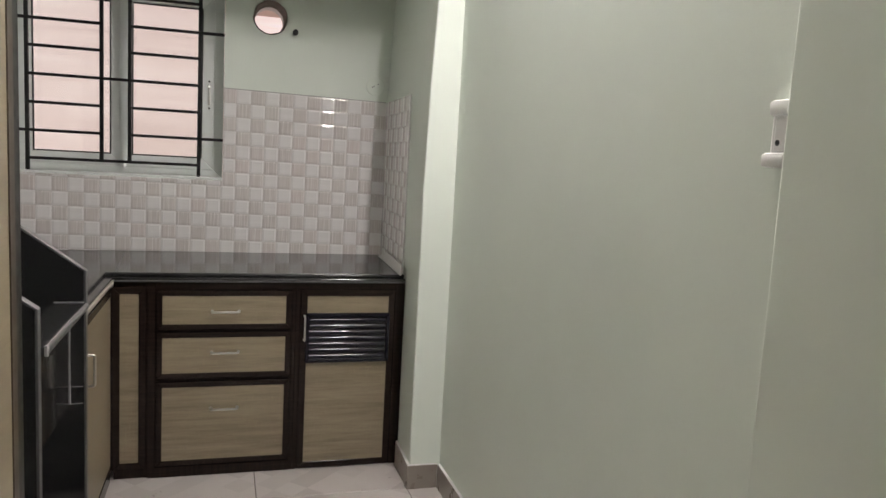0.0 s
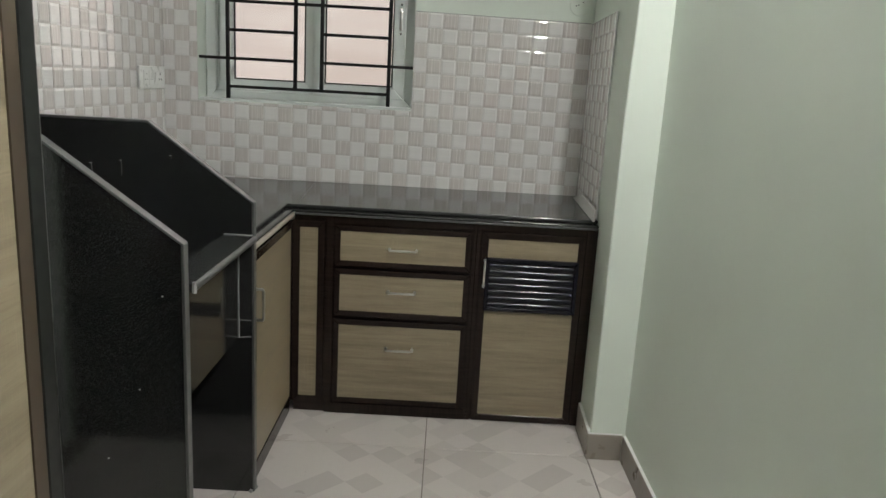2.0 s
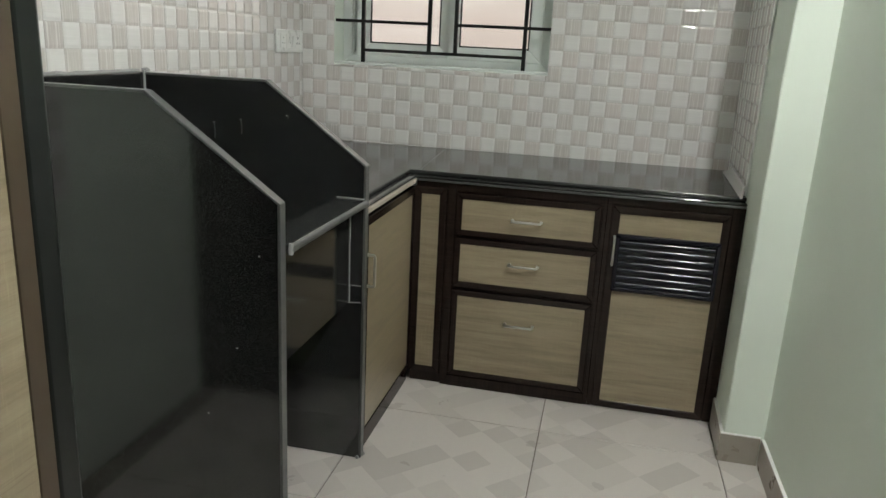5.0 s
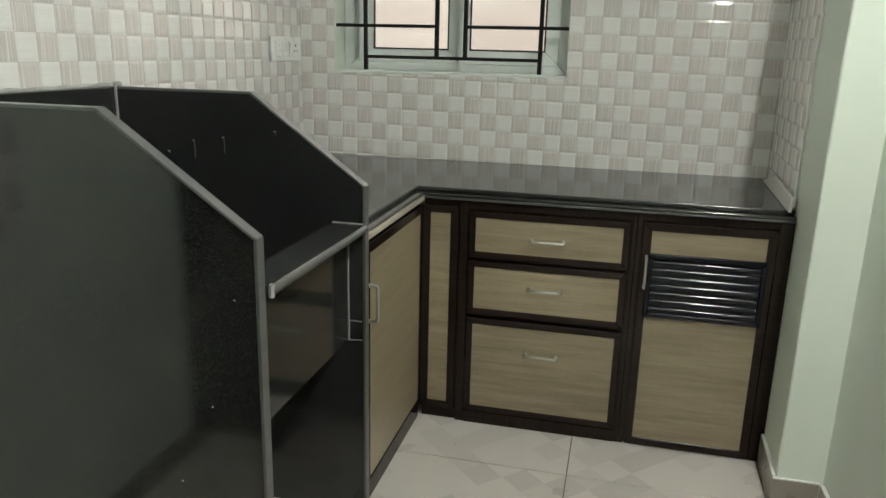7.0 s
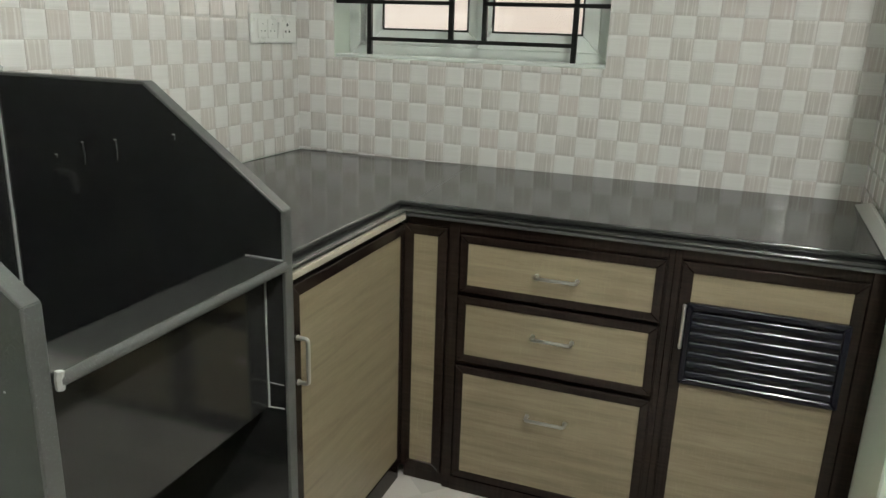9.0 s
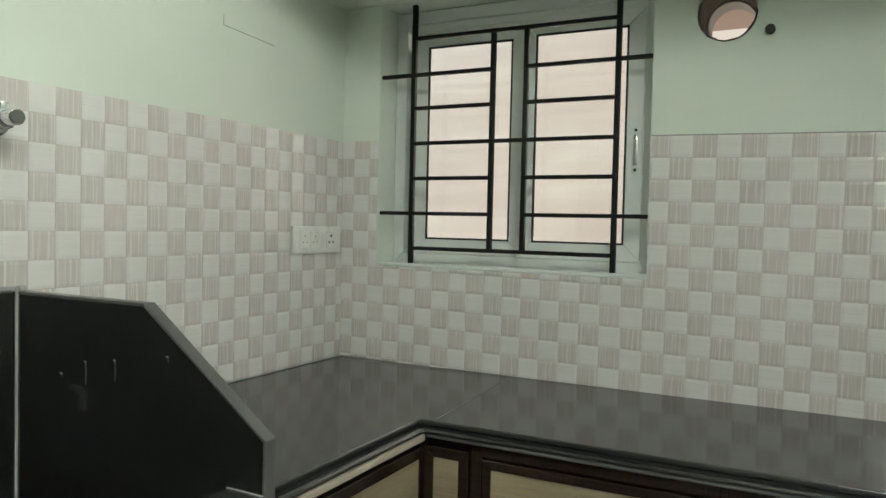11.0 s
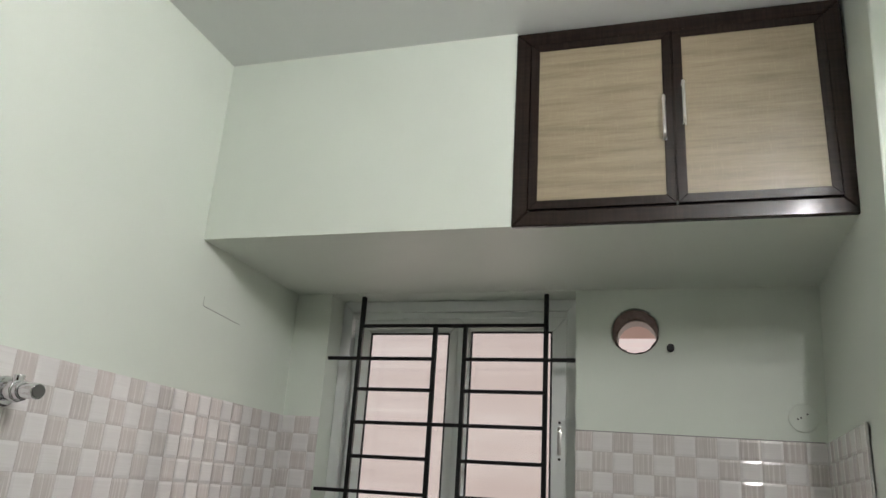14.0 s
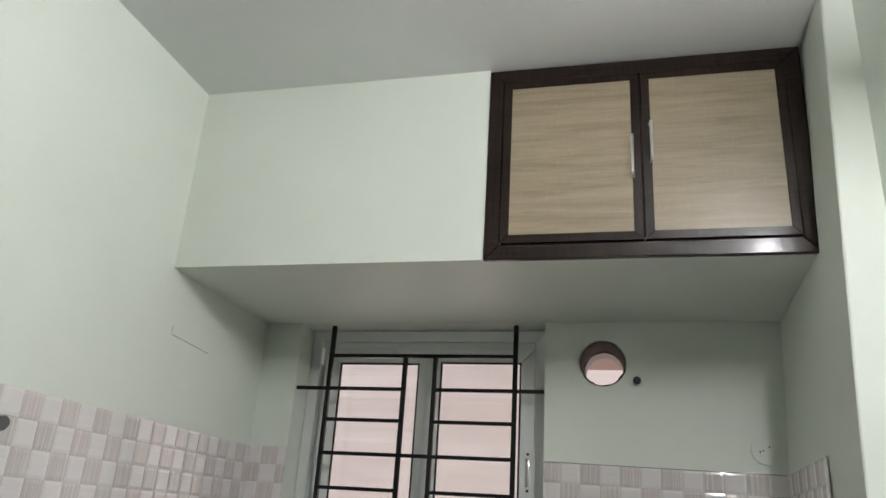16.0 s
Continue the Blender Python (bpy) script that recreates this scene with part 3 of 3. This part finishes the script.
part("ledge", box((0.660, YA1, 0.836), (0.752, YB0, 0.857), 0.002, 2), GRANITE_TOP, sink)
part("ledge_edge", rod((0.752, YA1 + 0.001, 0.8465), (0.752, YB0 - 0.001, 0.8465), 0.0098, 12), GRANITE_EDGE, sink, "dusty rounded ledge edge")


def bead(points, r):
    """A rough run of cement."""
    pts = []
    for a, b in zip(points, points[1:]):
        for k in range(8):
            p = Vector(a).lerp(Vector(b), k / 8)
            pts.append(p + noise.noise_vector(p * 40) * r * 0.5)
    pts.append(Vector(points[-1]))
    return tube_along(pts, r, 6)


for run, r in ((((0.046, YB0 - 0.002, 0.55), (0.046, YB0 - 0.002, 1.19)), 0.0035),
               (((0.705, YB0 - 0.001, 0.832), (0.705, YB0 - 0.001, 0.532)), 0.0024),
               (((0.705, YB0 - 0.0005, 0.533), (0.742, YB0 - 0.0005, 0.535)), 0.0015),
               (((0.705, YB0 - 0.0005, 0.589), (0.742, YB0 - 0.0005, 0.589)), 0.0012),
               (((0.662, YB0 - 0.0005, 0.858), (0.748, YB0 - 0.0005, 0.858)), 0.0016),
               (((0.755, YA1 + 0.002, 0.862), (0.755, YA1 + 0.002, 0.835)), 0.006),
               (((0.740, YB0 - 0.004, 0.004), (0.750, YB1 + 0.004, 0.004)), 0.007)):
    part("cement_joint", bead(run, r), CEMENT, sink, "white cement joint")
bm = bead(((0.012, YA1 - 0.01, 1.184), (0.012, YB0 - 0.25, 1.185), (0.012, YB0 + 0.02, 1.186)), 0.006)
part("cement_joint", bm, CEMENT, sink, "crumbly white cement joint")
part("cement_joint", bead(((0.035, YB0 + 0.004, 1.187), (0.05, YB0 + 0.010, 1.192)), 0.008), CEMENT, sink, "crumbly white cement joint")
# drops of dried cement on the outer face
for x, z in ((0.69, 0.83), (0.55, 0.42), (0.63, 0.60)):
    part("pale_speck", box((x, YA0 - 0.0012, z), (x + 0.004, YA0 - 0.0001, z + 0.003), 0.0004, 1), CEMENT, sink)

# thin pale upright streaks, each topped by a speck, on the far slab's inner face
for x, z0, z1, rr in ((0.272, 1.004, 1.050, 0.0011), (0.360, 1.022, 1.062, 0.0009), (0.508, 1.074, 1.084, 0.0007), (0.196, 1.012, 1.018, 0.0008)):
    part("pale_streak", bead(((x, YB0 - 0.0003, z0), (x + 0.0015, YB0 - 0.0003, (z0 + z1) / 2), (x - 0.001, YB0 - 0.0003, z1)), rr), GRANITE_EDGE, sink)
    part("pale_speck", box((x - 0.006, YB0 - 0.0008, z1), (x + 0.002, YB0 - 0.0001, z1 + 0.002), 0.0003, 1), CEMENT, sink)

# spout inside the sink
sp = thing("sink_spout", (0.042, -1.42, 0.94), "short grey pipe spout on the sink's back slab", "spout")
part("pipe", tube_along([(0.0415, -1.44, 0.945), (0.075, -1.43, 0.947), (0.11, -1.415, 0.947), (0.118, -1.412, 0.935), (0.119, -1.411, 0.905)], 0.0085, 12), simple("grey_pipe_plastic", (0.32, 0.33, 0.32), 0.4, bump=0), sp)
part("flange", rod((0.0422, -1.44, 0.945), (0.048, -1.44, 0.945), 0.022, 20, bev=0.002), CHROME, sp, "chrome flange")

# chrome wall tap stub
TY, TZ = -1.335, 1.557
AX = Vector((0.975, -0.222, 0.0))
FOOT = Vector((0.006, TY, TZ))


def along(d, dz=0.0):
    """A point d metres out along the tap."""
    return FOOT + AX * d + Vector((0, 0, dz))


tap = thing("wall_tap", (0.0, TY, TZ), "short chrome bib tap on a round wall flange", "tap")
part("flange", rod(FOOT, FOOT + Vector((0.014, 0, 0)), 0.035, 32, bev=0.006), CHROME, tap)
body = part("body", rod(along(0.006), along(0.085), 0.021, 24, bev=0.004), CHROME, tap)
part("collar", rod(along(0.045), along(0.068), 0.026, 8, bev=0.003), CHROME, body)
part("spindle", rod(along(0.056, 0.012), along(0.056, 0.036), 0.014, 10, bev=0.003), CHROME, tap)
part("spout", rod(along(0.080), along(0.136, -0.002), 0.0175, 24, bev=0.002), CHROME, tap)
# a dark grey disc paints the shade inside the tap's open end
part("mouth_disc", rod(along(0.1365, -0.002), along(0.140, -0.002), 0.0145, 24, bev=0.001), simple("dull_tap_mouth", (0.11, 0.115, 0.105), 0.5, 0.5, scale=40, bump=0), tap, "dark disc for the shaded open mouth")

# ---- socket plate ----
sock = thing("socket_plate", (0.0, -0.174, 1.288), "white modular switch and socket plate on the tiles", "socket")
SP = placer("x", 0.008, 1)
part("plate", panel(SP, -0.315, -0.033, 1.240, 1.337, 0.0, 0.010, 0.004), PLASTIC, sock)
for u0, u1 in ((-0.277, -0.221), (-0.219, -0.163), (-0.161, -0.126), (-0.124, -0.068)):
    part("module", panel(SP, u0, u1, 1.257, 1.320, 0.0095, 0.0125, 0.0015), PLASTIC, sock)
for u in (-0.249, -0.191):
    for du, dv in ((0, 0.014), (-0.011, -0.008), (0.011, -0.008)):
        part("pin_hole", rod(SP(u + du, 1.289 + dv, 0.0122), SP(u + du, 1.289 + dv, 0.0129), 0.0024, 10), SLOT, sock)
part("rocker", prism([(0.0205, 1.266), (0.0205, 1.311), (0.0262, 1.311), (0.022, 1.266)], 1, -0.157, -0.130, 0.001), PLASTIC, sock)
for du, dv, r in ((0, 0.014, 0.0055), (-0.012, -0.009, 0.0045), (0.012, -0.009, 0.0045)):
    part("pin_hole", rod(SP(-0.096 + du, 1.289 + dv, 0.0122), SP(-0.096 + du, 1.289 + dv, 0.0129), r, 12), SLOT, sock)

# ---- loft cabinet ----
UP = placer("y", -0.684, -1)
up = thing("loft_cabinet", (1.49, -0.4, LOFT), "dark-framed two-door loft cabinet with oak-look panels", "cabinet")
part("body", box((1.0355, -0.684, LOFT + 0.0605), (1.948, -0.10, TOP - 0.004), 0.001), WENGE, up)
framed(mitred(UP, 1.0345, 1.958, LOFT - 0.004, TOP - 0.010, 0.047, -0.004, 0.014, 0.003), WENGE, up, "glossy dark outer frame", ("frame_rail", "frame_stile"))
for u0, u1, hu, h0, h1 in ((1.083, 1.497, 1.472, 2.394, 2.520), (1.501, 1.911, 1.527, 2.436, 2.562)):
    dr = part("door", panel(UP, u0 + 0.024, u1 - 0.024, LOFT + 0.070, TOP - 0.084, 0.0, 0.0165, 0.0004), OAK, up, "light oak laminate door")
    framed(mitred(UP, u0, u1, LOFT + 0.046, TOP - 0.060, 0.026, 0.0, 0.020), WENGE, dr, "dark wenge edging")
    part("handle", pull(UP, hu, h0, hu, h1, 0.020, 0.026, 0.0045), STEEL, dr, "bowed steel handle")

# ---- tall cupboard by the entrance ----
TP = placer("x", 0.905, 1)
tall = thing("tall_cupboard", (0.46, -3.5, 0), "tall dark-edged cupboard with a wide oak-look door", "cupboard")
part("body", box((0.004, -4.3, 0.0), (0.905, -2.754, 2.15), 0.002), WENGE, tall)
part("end_post", box((0.900, -2.783, 0.0), (0.921, -2.748, 2.15), 0.006, 3), simple("satin_black_edge", (0.007, 0.008, 0.008), 0.35, 0.0, 0.3), tall, "satin black edge post")
door = part("door", panel(TP, -4.228, -2.804, 0.072, 2.078, 0.0, 0.0165, 0.0005), OAK, tall, "light oak laminate door")
framed(mitred(TP, -4.25, -2.784, 0.05, 2.10, 0.024, 0.0, 0.018), simple("brown_door_edge", (0.055, 0.037, 0.023), 0.35, scale=25, amount=0.3), door, "brown door edging")

# ---- lamp ----
TZ_LAMP = 2.53
lamp = thing("tube_light", (XW, -2.16, TZ_LAMP), "lit white fluorescent tube batten on the wall", "tube light")
part("batten", box((XW - 0.018, -2.76, TZ_LAMP - 0.02), (XW - 0.0005, -1.56, TZ_LAMP + 0.02), 0.004), PLASTIC, lamp)
for y in (-2.753, -1.567):
    part("holder", box((XW - 0.056, y - 0.006, TZ_LAMP - 0.014), (XW - 0.016, y + 0.006, TZ_LAMP + 0.014), 0.003), PLASTIC, lamp)
part("tube", rod((XW - 0.042, -2.746, TZ_LAMP), (XW - 0.042, -1.574, TZ_LAMP), 0.013, 16), TUBE, lamp, "glowing glass tube")

# ---- small things on the walls ----
pipe = thing("pipe_stub", (1.472, 0, 1.932), "black capped pipe stub in the wall", "pipe stub")
part("pipe", rod((1.472, 0.02, 1.932), (1.472, -0.022, 1.932), 0.013, 20, bev=0.002), GASKET, pipe)
part("bore", rod((1.472, -0.0215, 1.932), (1.472, -0.0225, 1.932), 0.008, 16), SLOT, pipe)
cover = thing("junction_cover", (1.885, 0, 1.70), "round painted-over junction box cover", "junction cover")
part("disc", rod((1.878, 0.001, 1.705), (1.878, -0.006, 1.705), 0.047, 40, bev=0.003), GREEN, cover)
for dx, dz in ((-0.018, -0.004), (-0.008, 0.0), (0.012, 0.012)):
    part("screw_hole", rod((1.878 + dx, -0.0055, 1.705 + dz), (1.878 + dx, -0.0066, 1.705 + dz), 0.0028, 8), SLOT, cover)
crack = thing("wall_groove", (0, -0.52, 1.935), "fine dark hairline groove in the painted wall", "wall groove")
part("groove", prism([(-0.635, 1.9375), (-0.404, 1.9265), (-0.404, 1.928), (-0.635, 1.9392)], 0, -0.001, 0.0006), CRACK, crack)
part("groove", prism([(-0.636, 1.938), (-0.6348, 1.938), (-0.6348, 1.968), (-0.636, 1.968)], 0, -0.001, 0.0005), CRACK, crack)

hold = thing("wall_holder", (XW, -2.75, 1.375), "white plastic handset-like wall holder", "wall holder")
HP = placer("x", XW, -1)
part("plate", panel(HP, -2.787, -2.738, 1.374, 1.482, 0.0, 0.014, 0.006), PLASTIC, hold)
part("cradle", panel(HP, -2.785, -2.733, 1.372, 1.396, 0.012, 0.026, 0.006), PLASTIC, hold)
part("hood", panel(HP, -2.785, -2.741, 1.455, 1.481, 0.012, 0.026, 0.007), PLASTIC, hold)
part("tongue", panel(HP, -2.785, -2.755, 1.396, 1.455, 0.013, 0.021, 0.003), PLASTIC, hold)
part("hole", rod(HP(-2.765, 1.412, 0.0205), HP(-2.765, 1.412, 0.0218), 0.005, 12), SLOT, hold)

# ---- tiles, last ----
TILE_CACHE = {}


def pillow(w, h, material):
    """A glazed square with a softly domed face, facing -y, centred on its back."""
    key = (round(w, 4), round(h, 4), material.name)
    if key in TILE_CACHE:
        return TILE_CACHE[key]
    hw, hh, e = w / 2 - 0.0005, h / 2 - 0.0005, min(0.0085, w / 4, h / 4)
    xs, zs = (-hw, -hw + e, hw - e, hw), (-hh, -hh + e, hh - e, hh)
    verts, faces = [], []
    for j, z in enumerate(zs):
        for i, x in enumerate(xs):
            inner = i in (1, 2) and j in (1, 2)
            verts.append((x, -0.0062 if inner else -0.0047, z))
    for j in range(3):
        for i in range(3):
            a = j * 4 + i
            faces.append((a, a + 1, a + 5, a + 4))
    loop = [0, 3, 15, 12]
    b0 = len(verts)
    verts += [verts[i] for i in loop] + [(verts[i][0], 0.0, verts[i][2]) for i in loop]
    for k in range(4):
        faces.append((b0 + k, b0 + 4 + k, b0 + 4 + (k + 1) % 4, b0 + (k + 1) % 4))
    me = bpy.data.meshes.new("tile")
    me.from_pydata(verts, [], faces)
    me.update()
    me.materials.append(material)
    for i, p in enumerate(me.polygons):
        p.use_smooth = False
    TILE_CACHE[key] = me
    return me


def tiling(owner_name, label, turn, length, start, pitch, z0, holes=(), shift=0, top=TILE_TOP, rise=0.068, slope=0.0):
    """A field of glazed squares on a wall. turn maps (u, depth, z) to the wall's pose; u runs from start to length."""
    owner = thing(owner_name, (0, 0, 0), label, "wall tiling", kind="structure")
    bed = bmesh.new()
    rows = []
    z, n = top, 0
    while z > z0 + 0.004:
        rows.append((max(z - rise, z0), z, n))
        z -= rise
        n += 1
    cols = []
    u, n = start, 0
    while u < length - 0.004:
        cols.append((u, min(u + pitch, length), n))
        u += pitch
        n += 1
    for za, zb, j in rows:
        for ua, ub, i in cols:
            spans = [(ua, ub, za, zb)]
            drop = slope * (ua + ub) / 2
            for hu0, hu1, hz0, hz1 in holes:
                hz0 += drop
                nxt = []
                for a, b, c, d in spans:
                    if b <= hu0 or a >= hu1 or d <= hz0 or c >= hz1:
                        nxt.append((a, b, c, d))
                        continue
                    if a < hu0:
                        nxt.append((a, hu0, c, d))
                    if b > hu1:
                        nxt.append((hu1, b, c, d))
                    if c < hz0:
                        nxt.append((max(a, hu0), min(b, hu1), c, hz0))
                    if d > hz1:
                        nxt.append((max(a, hu0), min(b, hu1), hz1, d))
                spans = nxt
            for a, b, c, d in spans:
                if b - a < 0.006 or d - c < 0.006:
                    continue
                me = pillow(b - a, d - c, TILE_STRIPE if (i + j + shift) % 2 else TILE_PLAIN)
                ob = new("tile", me)
                ob.parent = owner
                ob.matrix_basis = turn @ Matrix.Translation(((a + b) / 2, -0.001, (c + d) / 2 - drop)) @ Matrix.Rotation(math.atan(slope), 4, "Y")
                m = turn @ Matrix.Translation(((a + b) / 2, 0, (c + d) / 2 - drop))
                vs = [bed.verts.new(m @ Vector((x * (b - a) / 2, -0.0040, s * (d - c) / 2))) for x, s in ((-1, -1), (1, -1), (1, 1), (-1, 1))]
                bed.faces.new(vs)
    part("grout_bed", bed, GROUT, owner)
    return owner


back_tiles = tiling("tiling_back", "pale mauve checked glazed tiles on the window wall", Matrix.Identity(4), XR - 0.001, -0.0125, 0.0675, 0.849, ((WX0, WX1, WZ0, 3.0), (-1, 0.0, 0, 3)), top=1.659, rise=0.0667, slope=0.0168)
tiling("tiling_left", "pale mauve checked glazed tiles above the counter", pose(0, 0, 0, 0, 0, 90), -0.0066, -2.1254, 0.0672, 0.849, shift=1, top=1.657)
SKEW = math.degrees(math.atan((XP - XR) / YC))
right_tiles = tiling("tiling_right", "pale mauve checked glazed tiles on the pier side", pose(XR, 0, 0, 0, 0, -90 - SKEW), 0.62, 0.0066, 0.0682, 0.849, top=1.627, rise=0.0667)

bm = box((WX1 + 0.001, -0.0055, 0.0003), (XR - 0.008, -0.0005, 0.0035), 0.001, 1)
for v in bm.verts:
    v.co.z += 1.659 - 0.0168 * v.co.x
part("top_joint", bm, CEMENT, back_tiles, "thin cement joint along the top")
bm = box((-0.0075, -0.6245, 0.850), (-0.0005, -0.6203, 1.627), 0.001, 1)
for v in bm.verts:
    v.co.x += side_x(v.co.y)
part("end_joint", bm, PLASTIC, right_tiles, "white cement joint at the tiles' end")

FT = 0.605
ft = thing("tiled_floor", (0, 0, 0), "pale pinkish-grey patchwork ceramic floor tiles", "floor tiles", kind="structure")
fm = None
for i in range(-2, 2):
    for j in range(0, 10):
        xa, ya = 1.297 + i * FT, -0.94 - j * FT
        if fm is None:
            b = box((-FT / 2 + 0.002, -FT / 2 + 0.002, -0.0055), (FT / 2 - 0.002, FT / 2 - 0.002, 0.0), 0.0012, 1)
            fm = to_mesh("floor_tile", b, FLOOR)
        ob = new("floor_tile", fm)
        ob.parent = ft
        ob.location = (xa + FT / 2, ya + FT / 2, 0)
